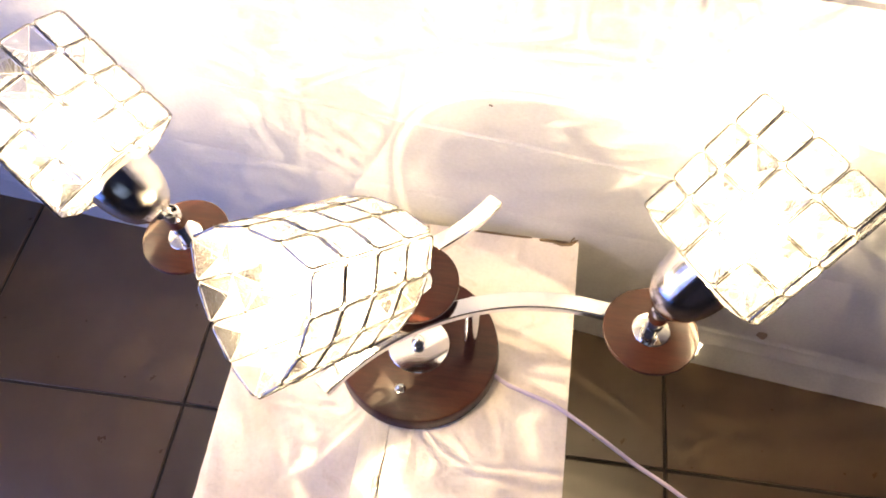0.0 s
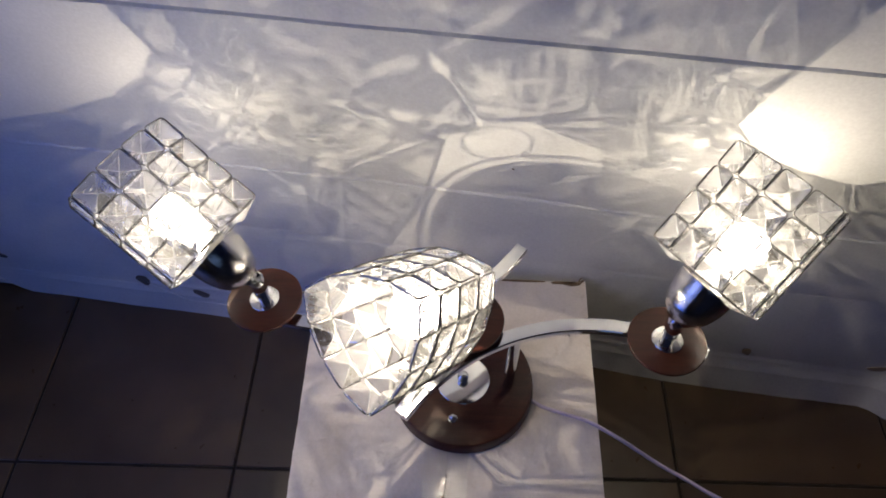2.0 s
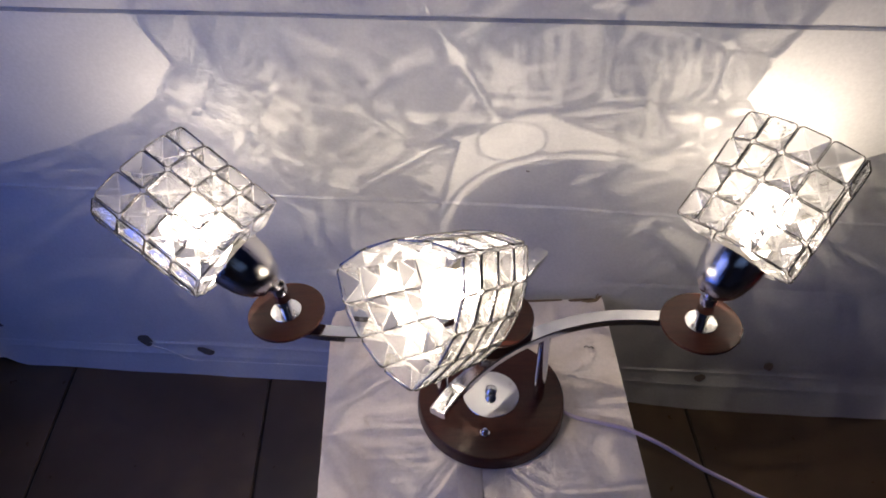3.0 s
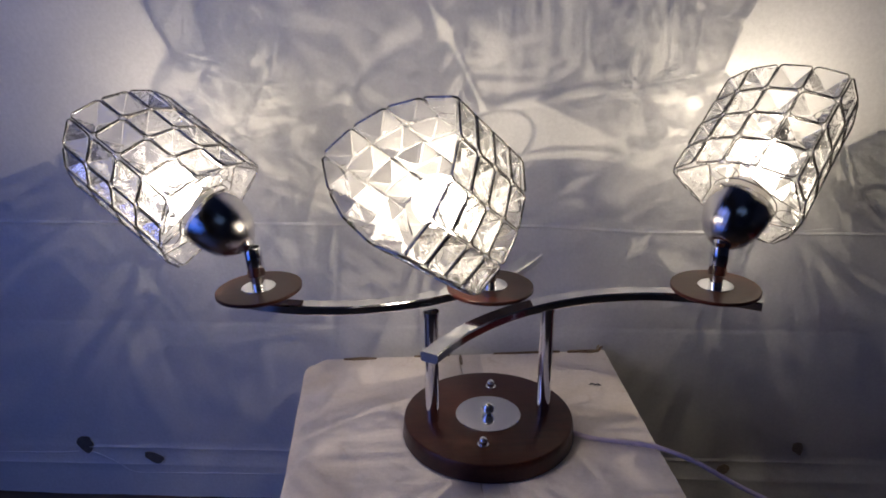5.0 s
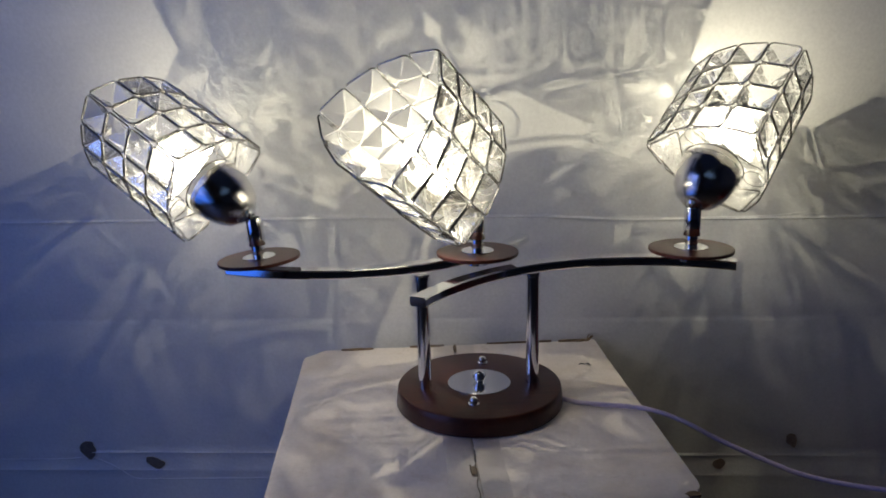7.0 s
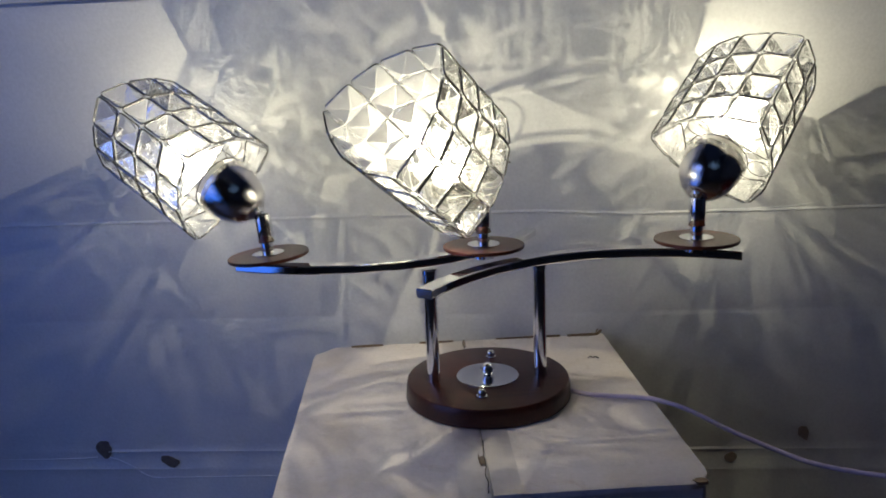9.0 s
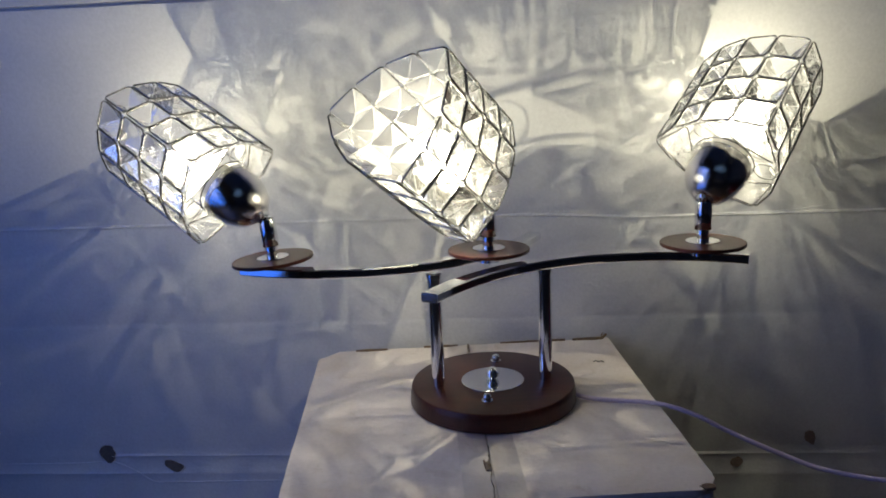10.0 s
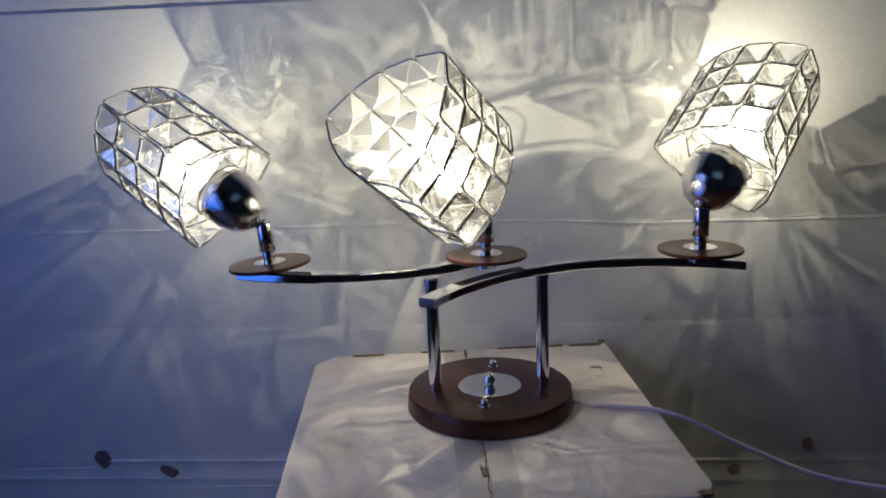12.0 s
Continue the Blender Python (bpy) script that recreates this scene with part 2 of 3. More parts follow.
SHEET = make_paper("white_sheet_paint", (0.80, 0.80, 0.80), 0.5, 0.08)
CARTON = make_carton()
WOOD = make_wood("mahogany_veneer", (0.042, 0.0095, 0.0055), (0.068, 0.0165, 0.009), 0.36)
CHROME = make_chrome("polished_chrome", (0.82, 0.83, 0.85), 0.07)
WIRE = make_chrome("chrome_wire", (0.26, 0.25, 0.24), 0.1)
CUP = make_spun("spun_chrome", (0.80, 0.78, 0.76))
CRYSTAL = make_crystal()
BULB = make_bulb()
CERAMIC = make_plain("white_ceramic", (0.78, 0.76, 0.72), 0.3)
TILE = make_tile()
GROUT = make_plain("dark_grout", (0.045, 0.032, 0.022), 0.9, 120)
WALL = make_plain("plaster_wall", (0.20, 0.17, 0.14), 0.8, 12)
CEIL = make_plain("ceiling_paint", (0.22, 0.22, 0.22), 0.85, 12)
CORD = make_plain("pale_cord_sheath", (0.60, 0.52, 0.70), 0.4, 200, 0.1)
BROWN = make_plain("bare_brown_board", (0.22, 0.15, 0.09), 0.85, 160)
STAIN = make_plain("dark_stain", (0.17, 0.14, 0.115), 0.8, 200)
FAINT = make_plain("faint_brown_stain", (0.34, 0.27, 0.215), 0.8, 200)
DIRT = make_plain("seam_dirt", (0.09, 0.07, 0.05), 0.9, 300)
INK = make_plain("black_ink", (0.02, 0.02, 0.02), 0.6)
RED = make_plain("dark_red_plastic", (0.2, 0.02, 0.012), 0.4)


def make_tape():
    m, nt, b, node, link = material("clear_tape", (0.85, 0.83, 0.8), 0.08)
    n = noise_tex(nt, coords(nt, (1, 0.4, 1)), 160, 4)
    tr, gl, mix = node("ShaderNodeBsdfTransparent"), node("ShaderNodeBsdfGlossy"), node("ShaderNodeMixShader")
    gl.inputs["Roughness"].default_value = 0.05
    mix.inputs[0].default_value = 0.2
    bp = node("ShaderNodeBump")
    bp.inputs["Strength"].default_value, bp.inputs["Distance"].default_value = 0.6, 0.003
    link(n, bp.inputs["Height"])
    link(bp.outputs[0], gl.inputs["Normal"])
    link(tr.outputs[0], mix.inputs[1])
    link(gl.outputs[0], mix.inputs[2])
    link(mix.outputs[0], nt.nodes["Material Output"].inputs[0])
    return m


TAPE = make_tape()


# ---------------------------------------------------------------- mesh helpers
def mesh_of(name, bm, mat, smooth=False):
    bmesh.ops.recalc_face_normals(bm, faces=bm.faces[:])
    me = bpy.data.meshes.new(name)
    for f in bm.faces:
        f.smooth = smooth
    bm.to_mesh(me)
    bm.free()
    me.materials.append(mat)
    if smooth:
        me.set_sharp_from_angle(angle=radians(38))
    return me


def part(name, bm, mat, parent=None, label="", smooth=False, m=None):
    """One mesh object, under a thing or a part."""
    ob = new(name, mesh_of(name, bm, mat, smooth))
    ob.parent = parent
    if m is not None:
        ob.matrix_local = m
    if label:
        ob["label"] = label
    return ob


def thing(name, label, category, at=(0, 0, 0), kind="", group=""):
    ob = new(name)
    ob.location = at
    return tagged(ob, label, category, group, kind)


def lathe(profile, segs=48, bm=None, m=None):
    """A turned body from (radius, height) pairs; closed at radius 0."""
    bm = bm or bmesh.new()
    m = m or Matrix()
    rings = []
    for r, z in profile:
        if r < 1e-6:
            rings.append([bm.verts.new(m @ Vector((0, 0, z)))])
        else:
            rings.append([bm.verts.new(m @ Vector((r * math.cos(a), r * math.sin(a), z))) for a in (2 * math.pi * i / segs for i in range(segs))])
    for a, b in zip(rings, rings[1:]):
        for i in range(segs):
            j = (i + 1) % segs
            if len(a) == 1:
                bm.faces.new((a[0], b[i], b[j]))
            elif len(b) == 1:
                bm.faces.new((a[i], a[j], b[0]))
            else:
                bm.faces.new((a[i], a[j], b[j], b[i]))
    return bm


def box_bm(x0, y0, z0, x1, y1, z1, bevel=0.0, segs=2):
    bm = bmesh.new()
    bmesh.ops.create_cube(bm, size=1)
    for v in bm.verts:
        v.co = Vector((x0 + (v.co.x + 0.5) * (x1 - x0), y0 + (v.co.y + 0.5) * (y1 - y0), z0 + (v.co.z + 0.5) * (z1 - z0)))
    if bevel:
        bmesh.ops.bevel(bm, geom=bm.edges[:], offset=bevel, segments=segs, profile=0.5, affect="EDGES")
    return bm


def tube(bm, pts, radius, sides=8, closed=False):
    """A round tube along a line of points."""
    pts = [Vector(p) for p in pts]
    n = len(pts)
    rings, ref = [], None
    for i, p in enumerate(pts):
        a = pts[(i - 1) % n] if closed or i else p
        b = pts[(i + 1) % n] if closed or i < n - 1 else p
        d = (b - a).normalized()
        if ref is None:
            ref = d.orthogonal().normalized()
        ref = (ref - d * ref.dot(d)).normalized()
        s = d.cross(ref)
        rings.append([bm.verts.new(p + radius * (math.cos(q) * ref + math.sin(q) * s)) for q in (2 * math.pi * k / sides for k in range(sides))])
    for i in range(n if closed else n - 1):
        a, b = rings[i], rings[(i + 1) % n]
        for k in range(sides):
            bm.faces.new((a[k], a[(k + 1) % sides], b[(k + 1) % sides], b[k]))
    if not closed:
        bm.faces.new(rings[0][::-1])
        bm.faces.new(rings[-1])
    return bm


def spline(pts, steps=8):
    """Points along a smooth line through pts."""
    pts = [Vector(p) for p in pts]
    out = []
    for i in range(len(pts) - 1):
        p0, p1, p2, p3 = pts[max(i - 1, 0)], pts[i], pts[i + 1], pts[min(i + 2, len(pts) - 1)]
        for k in range(steps):
            t = k / steps
            out.append(0.5 * (2 * p1 + (p2 - p0) * t + (2 * p0 - 5 * p1 + 4 * p2 - p3) * t * t + (3 * p1 - p0 - 3 * p2 + p3) * t ** 3))
    return out + [pts[-1]]


# ---------------------------------------------------------------- room shell
X0, X1, Y0, Y1, Z1 = -1.05, 1.7, -2.4, 0.62, 2.5
T = 0.12


def setting(name, bm, mat, label, category):
    return tagged(part(name, bm, mat), label, category, kind="structure")


setting("wall_north", box_bm(X0 - T, Y1, 0, X1 + T, Y1 + T, Z1), WALL, "plain brown-grey plaster wall behind the white sheet", "wall")
setting("wall_east", box_bm(X1, Y0, 0, X1 + T, Y1, Z1), WALL, "plain brown-grey plaster wall", "wall")


def joined(boxes):
    bm = bmesh.new()
    for b in boxes:
        more = box_bm(*b)
        tmp = bpy.data.meshes.new("tmp")
        more.to_mesh(tmp)
        bm.from_mesh(tmp)
        more.free()
        bpy.data.meshes.remove(tmp)
    return bm


south = ((X0 - T, Y0 - T, 0, X1 + T, Y0, 1.68), (X0 - T, Y0 - T, 2.32, X1 + T, Y0, Z1), (X0 - T, Y0 - T, 1.68, -0.17, Y0, 2.32), (0.67, Y0 - T, 1.68, X1 + T, Y0, 2.32))
setting("wall_south", joined(south), WALL, "plain brown-grey plaster wall with a high window opening", "wall")
west = ((X0 - T, Y0, 0, X0, Y1, 0.05), (X0 - T, Y0, 1.63, X0, Y1, Z1), (X0 - T, Y0, 0.05, X0, -1.02, 1.63), (X0 - T, -0.12, 0.05, X0, Y1, 1.63))
setting("wall_west", joined(west), WALL, "plain brown-grey plaster wall with a low window opening", "wall")
setting("ceiling", box_bm(X0 - T, Y0 - T, Z1, X1 + T, Y1 + T, Z1 + 0.1), CEIL, "plain pale ceiling", "ceiling")

# ---------------------------------------------------------------- white sheet behind the lamp
def sheet_y(x, z):
    """Depth of the sheet's face; z from the carton's top. It is folded forwards along a crease."""
    if z < -0.172:
        s = min(1.0, max(0.0, (x - 0.12) / 0.25))
        d = 0.1962 + (z + 0.2518) * 0.054 - 0.012 * s * s * (3 - 2 * s) * (-0.172 - z) / 0.08
    elif z < 0.163:
        d = 0.2005 - (z + 0.172) * 0.0627
    else:
        d = 0.2126 - 0.2003 * z
    return d - 0.1086 * x


def build_sheet():
    zs = [-0.2518, -0.235, -0.215, -0.203, -0.2005, -0.198, -0.185, -0.1765, -0.1735, -0.1705, -0.16, -0.13, -0.1, -0.06, -0.02, 0.02, 0.0245, 0.027, 0.0295, 0.06, 0.1, 0.14,
          0.158, 0.161, 0.163, 0.1655, 0.17, 0.2, 0.25, 0.3, 0.35, 0.4, 0.425, 0.4305, 0.4315, 0.4345, 0.4355, 0.441, 0.47, 0.52, 0.6, 0.7]
    xs = [-0.83 + 1.53 * i / 90 for i in range(91)]
    lift = {-0.2005: -0.0012, -0.1735: -0.0022, 0.027: 0.0008, 0.163: -0.0028, 0.4315: 0.008, 0.4345: 0.008, 0.425: -0.001, 0.4305: -0.0008}
    bm = bmesh.new()
    grid = []
    for z in zs:
        row = []
        for x in xs:
            zz = z
            if z < -0.25:
                zz += 0.0045 * max(0.0, noise.noise((x * 9, 0.3, 0))) + 0.002 * max(0.0, noise.noise((x * 40, 2, 0)))
                zz += max(0.0, -0.772 - x) * 0.9
            s = min(1.0, max(0.0, (x - 0.06) / 0.16))
            zz -= 0.0065 * s * s * (3 - 2 * s) * math.exp(-((z - 0.163) / 0.05) ** 2)
            y = sheet_y(x, z) + lift.get(z, 0.0) * (0.25 if z == -0.1735 and x < -0.54 else 1.0) * (0.7 + 0.6 * noise.noise((x * 5, z * 3, 4)))
            y += 0.0016 * noise.noise((x * 6, z * 7, 1)) + 0.0006 * noise.noise((x * 22, z * 26, 9))
            # the lower corner at the far end is crumpled and pulled forwards
            curl = min(1.0, max(0.0, (x - 0.64) / 0.05)) * min(1.0, max(0.0, (-0.13 - z) / 0.05))
            y -= curl * (0.03 + 0.025 * noise.noise((x * 30, z * 28, 6)))
            row.append((x, y, zz + H))
        grid.append(row)
    front = [[bm.verts.new(p) for p in r] for r in grid]
    back = [[bm.verts.new((x, y + 0.012, z)) for x, y, z in r] for r in grid]
    nz, nx = len(zs), len(xs)
    for i in range(nz - 1):
        for j in range(nx - 1):
            bm.faces.new((front[i][j], front[i][j + 1], front[i + 1][j + 1], front[i + 1][j]))
            bm.faces.new((back[i][j], back[i + 1][j], back[i + 1][j + 1], back[i][j + 1]))
    for j in range(nx - 1):
        bm.faces.new((front[0][j], back[0][j], back[0][j + 1], front[0][j + 1]))
        bm.faces.new((front[-1][j], front[-1][j + 1], back[-1][j + 1], back[-1][j]))
    for i in range(nz - 1):
        bm.faces.new((front[i][0], front[i + 1][0], back[i + 1][0], back[i][0]))
        bm.faces.new((front[i][-1], back[i][-1], back[i + 1][-1], front[i + 1][-1]))
    return bm


backdrop = thing("backdrop_sheet", "large white painted sheet with fold creases and dark stains, standing on the floor", "backdrop sheet", kind="structure")
part("sheet", build_sheet(), SHEET, backdrop, smooth=True)


def stain_bm(x, z, length, width, turn, seed):
    """A thin dark patch with an uneven rim, lying on the sheet."""
    bm = bmesh.new()
    rim, top = [], []
    for k in range(18):
        a = 2 * math.pi * k / 18
        r = 1 + 0.28 * noise.noise((math.cos(a) * 1.6 + seed, math.sin(a) * 1.6, seed))
        u, v = 0.5 * length * r * math.cos(a) * (0.85 if math.cos(a) > 0 else 1.1), 0.5 * width * r * math.sin(a)
        px, pz = x + u * math.cos(turn) - v * math.sin(turn), z + u * math.sin(turn) + v * math.cos(turn)
        rim.append(bm.verts.new((px, sheet_y(px, pz) - 0.0005, pz + H)))
        top.append(bm.verts.new((px, sheet_y(px, pz) - 0.0014, pz + H)))
    for k in range(18):
        j = (k + 1) % 18
        bm.faces.new((rim[k], rim[j], top[j], top[k]))
    bm.faces.new(top)
    bm.faces.new(rim[::-1])
    return bm


for n, (x, z, ln, wd, turn) in enumerate(((-0.533, -0.167, 0.030, 0.021, 1.75), (-0.436, -0.189, 0.030, 0.015, -0.38), (0.432, -0.1485, 0.022, 0.013, 2.0), (0.341, -0.184, 0.016, 0.013, 0.4), (-0.775, -0.147, 0.03, 0.012, -0.2), (0.626, -0.152, 0.03, 0.014, 0.2), (0.0485, 0.227, 0.004, 0.0016, -0.3))):
    part("stain", stain_bm(x, z, ln, wd, turn, n * 3.1), FAINT if x > 0.2 else STAIN, backdrop, "faint brown stain" if x > 0.2 else "dark brown stain")


def crease_bm(pts, radius):
    """A low raised fold running over the sheet."""
    line = spline([(x, sheet_y(x, z) - 0.0002, z + H) for x, z in pts], 6)
    bm = tube(bmesh.new(), line, radius, 8)
    return bm


for pts, r in (
    ([(-0.82, -0.188), (-0.70, -0.186), (-0.58, -0.1845), (-0.545, -0.182)], 0.0007),
    ([(-0.536, -0.180), (-0.515, -0.186), (-0.492, -0.198), (-0.468, -0.213), (-0.43, -0.2135), (-0.33, -0.212), (-0.22, -0.211)], 0.0006),
    ([(0.29, 0.158), (0.36, 0.159), (0.405, 0.1625), (0.425, 0.1665)], 0.0012),
):
    part("crease", crease_bm(pts, r), SHEET, backdrop, smooth=True)


# ---------------------------------------------------------------- carton
carton = thing("cardboard_carton", "white cardboard carton with taped top flaps and scuffed edges", "carton", (0, 0, 0))
XL, XR, YB, YF, XS = -0.2035, 0.1655, 0.166, -0.204, -0.0165


def carton_body():
    bm = box_bm(XL + 0.002, YF + 0.013, 0.0, XR - 0.002, YB - 0.002, H - 0.006, 0.004, 2)
    for v in bm.verts:
        if v.co.x < 0:
            v.co.x += 0.007 * (YB - v.co.y) / 0.37
    return bm


def flap(x0, x1, lift, seed):
    """One top flap: a board with slightly wavy faces and a worn outline."""
    bm = bmesh.new()
    nx, ny = 22, 40
    top, bot = [], []
    for j in range(ny + 1):
        y = YF + (YB - YF) * j / ny
        rt, rb = [], []
        for i in range(nx + 1):
            u = i / nx
            lo = x0 + (0.007 * (YB - y) / 0.37 if x0 < -0.1 else 0)
            x = lo + (x1 - lo) * u
            yy = y
            corner = max(0.0, 1 - math.hypot(x - XL, y - YB) / 0.022) if x0 < -0.1 else max(0.0, 1 - math.hypot(x - XR, y - YF) / 0.02)
            x += corner * 0.008 * (1 if x0 < -0.1 else -1)
            yy += corner * -0.008 * (1 if x0 < -0.1 else -1)
            e = 0.0012 * noise.noise((x * 60, y * 60, seed))
            if j in (0, ny):
                yy += e
            if i in (0, nx):
                x += e * 0.6
            z = H - 0.0005 + 0.0009 * noise.noise((x * 14, y * 14, seed)) + lift * max(0.0, (-0.06 - y) / 0.15) ** 2 - 0.004 * corner
            if i in (0, nx) or j in (0, ny):
                z -= 0.0008
            rt.append(bm.verts.new((x, yy, z)))
            rb.append(bm.verts.new((x, yy, z - 0.0045)))
        top.append(rt)
        bot.append(rb)
    for j in range(ny):
        for i in range(nx):
            bm.faces.new((top[j][i], top[j][i + 1], top[j + 1][i + 1], top[j + 1][i]))
            bm.faces.new((bot[j][i], bot[j + 1][i], bot[j + 1][i + 1], bot[j][i + 1]))
    for j in range(ny):
        bm.faces.new((top[j][0], top[j + 1][0], bot[j + 1][0], bot[j][0]))
        bm.faces.new((top[j][nx], bot[j][nx], bot[j + 1][nx], top[j + 1][nx]))
    for i in range(nx):
        bm.faces.new((top[0][i], bot[0][i], bot[0][i + 1], top[0][i + 1]))
        bm.faces.new((top[ny][i], top[ny][i + 1], bot[ny][i + 1], bot[ny][i]))
    return bm


part("body", carton_body(), CARTON, carton)
part("flap", flap(XL, XS - 0.0008, 0.0, 1.0), CARTON, carton, smooth=True)
part("flap", flap(XS + 0.0008, XR, 0.003, 5.0), CARTON, carton, smooth=True)


def tape_bm():
    bm = bmesh.new()
    rows = []
    for j in range(31):
        y = YF + 0.002 + j * (YB - YF - 0.004) / 30
        rows.append([bm.verts.new((XS + u, y, H + 0.0022 + 0.0004 * noise.noise((u * 90, y * 50, 3)))) for u in (-0.027, -0.014, 0.0, 0.013, 0.025)])
    for a, b in zip(rows, rows[1:]):
        for i in range(4):
            bm.faces.new((a[i], a[i + 1], b[i + 1], b[i]))
    bmesh.ops.solidify(bm, geom=bm.faces[:], thickness=0.0002)
    return bm


part("tape", tape_bm(), TAPE, carton, "clear glossy packing tape along the seam", smooth=True)
for x0, x1, y0, y1 in ((-0.158, -0.118, 0.1605, 0.1648), (0.118, 0.152, 0.1615, 0.1646), (-0.017, -0.0135, 0.14, 0.164), (-0.0225, -0.0165, -0.152, -0.138), (0.03, 0.108, 0.1632, 0.1652), (0.136, 0.158, 0.1585, 0.1645), (0.148, 0.161, -0.2015, -0.1945), (-0.072, -0.03, 0.1634, 0.1652)):
    bm = bmesh.new()
    pts = []
    for k in range(16):
        a = 2 * math.pi * k / 16
        s = 1 + 0.35 * noise.noise((math.cos(a) * 2 + x0 * 50, math.sin(a) * 2, 1))
        pts.append(((x0 + x1) / 2 + 0.5 * (x1 - x0) * s * math.cos(a), (y0 + y1) / 2 + 0.5 * (y1 - y0) * s * math.sin(a)))
    lo, hi = [bm.verts.new((x, y, H - 0.0015)) for x, y in pts], [bm.verts.new((x, y, H + 0.0012)) for x, y in pts]
    for k in range(16):
        bm.faces.new((lo[k], lo[(k + 1) % 16], hi[(k + 1) % 16], hi[k]))
    bm.faces.new(hi)
    part("torn_patch", bm, BROWN, carton, "bare brown board where the white layer is torn")


def crack_bm(pts, width, seed):
    """A thin jagged split along the taped seam."""
    bm = bmesh.new()
    rows = []
    for k, (x, y) in enumerate(pts):
        w = width * (0.55 + 0.9 * abs(noise.noise((x * 300, y * 300, seed)))) * (0.3 if k in (0, len(pts) - 1) else 1.0)
        rows.append([bm.verts.new((x - w, y, H + 0.0022)), bm.verts.new((x, y, H + 0.0034)), bm.verts.new((x + w, y, H + 0.0022))])
    for a, b in zip(rows, rows[1:]):
        for i in range(2):
            bm.faces.new((a[i], a[i + 1], b[i + 1], b[i]))
    bmesh.ops.solidify(bm, geom=bm.faces[:], thickness=0.0005)
    return bm


rng = random.Random(8)
crack = [(XS - 0.003 * k / 24 + rng.uniform(-0.0005, 0.0005) + 0.0006 * math.sin(k * 0.7), -0.112 - 0.090 * k / 24) for k in range(25)]
part("seam_crack", crack_bm(crack, 0.0005, 2), DIRT, carton, "dark jagged split along the taped seam")
crack = [(XS - 0.006 + rng.uniform(-0.0012, 0.0012), -0.136 - 0.022 * k / 8) for k in range(9)]
part("seam_crack", crack_bm(crack, 0.0008, 6), BROWN, carton, "brown torn paper beside the seam")
for pts in ([(0.1575, 0.163), (0.1605, 0.1655), (0.1635, 0.1645)], [(0.156, 0.1615), (0.1572, 0.166), (0.16, 0.1685)], [(0.159, 0.1625), (0.1642, 0.1672)]):
    line = spline([(x, y, H + 0.0005 + 0.0022 * k) for k, (x, y) in enumerate(pts)], 4)
    part("frayed_paper", tube(bmesh.new(), line, 0.0009, 5), BROWN, carton, "curled shred of torn paper")
bm = tube(bmesh.new(), spline([(0.1265, 0.0805, H + 0.0012), (0.1295, 0.0825, H + 0.0014), (0.133, 0.0795, H + 0.0014), (0.1355, 0.0815, H + 0.0013), (0.1385, 0.078, H + 0.0012)], 4), 0.0006, 6)
part("ink_mark", bm, INK, carton, "short wavy black ink mark")


# ---------------------------------------------------------------- lamp
lamp = thing("table_lamp", "lit table lamp with three crystal shades on a mahogany base", "table lamp", (0, 0, H))
Z = 0.0004  # underside of the base
part("base", lathe([(0, Z), (0.0868, Z), (0.0874, Z + 0.0008), (0.0866, 0.012), (0.0856, 0.0182), (0.085, 0.0191), (0.084, 0.0195), (0, 0.0195)], 96), WOOD, lamp, "dark mahogany round base", smooth=True)
plate = part("base_plate", lathe([(0, 0.0195), (0.033, 0.0195), (0.033, 0.0203), (0.0325, 0.0207), (0, 0.0207)], 64), CHROME, lamp, "polished chrome plate", smooth=True)
ball = [(0.0074 * math.sin(math.pi * k / 12), 0.0268 - 0.0074 * math.cos(math.pi * k / 12)) for k in range(2, 13)]
part("finial", lathe([(0, 0.0207), (0.0045, 0.0207)] + ball, 32), CHROME, lamp, "chrome ball finial", smooth=True)
for x, y in ((-0.0108, -0.0522), (0.0092, 0.0534)):
    dome = [(0.0042 * math.cos(math.pi / 2 * k / 6), 0.0236 + 0.0042 * math.sin(math.pi / 2 * k / 6)) for k in range(7)]
    part("cap_nut", lathe([(0, 0.0195), (0.0056, 0.0195), (0.0056, 0.0205), (0.0042, 0.0207), (0.0042, 0.0236)] + dome, 24, m=Matrix.Translation((x, y, 0))), CHROME, lamp, "small chrome cap nut", smooth=True)
for x, y in ((-0.0572, -0.006), (0.0558, -0.0038)):
    prof = [(0, 0.0195), (0.0068, 0.0195), (0.0068, 0.135), (0.0078, 0.1355), (0.0078, 0.1398), (0, 0.1398)]
    part("post", lathe(prof, 32, m=Matrix.Translation((x, y, 0))), CHROME, lamp, "upright chrome post", smooth=True)


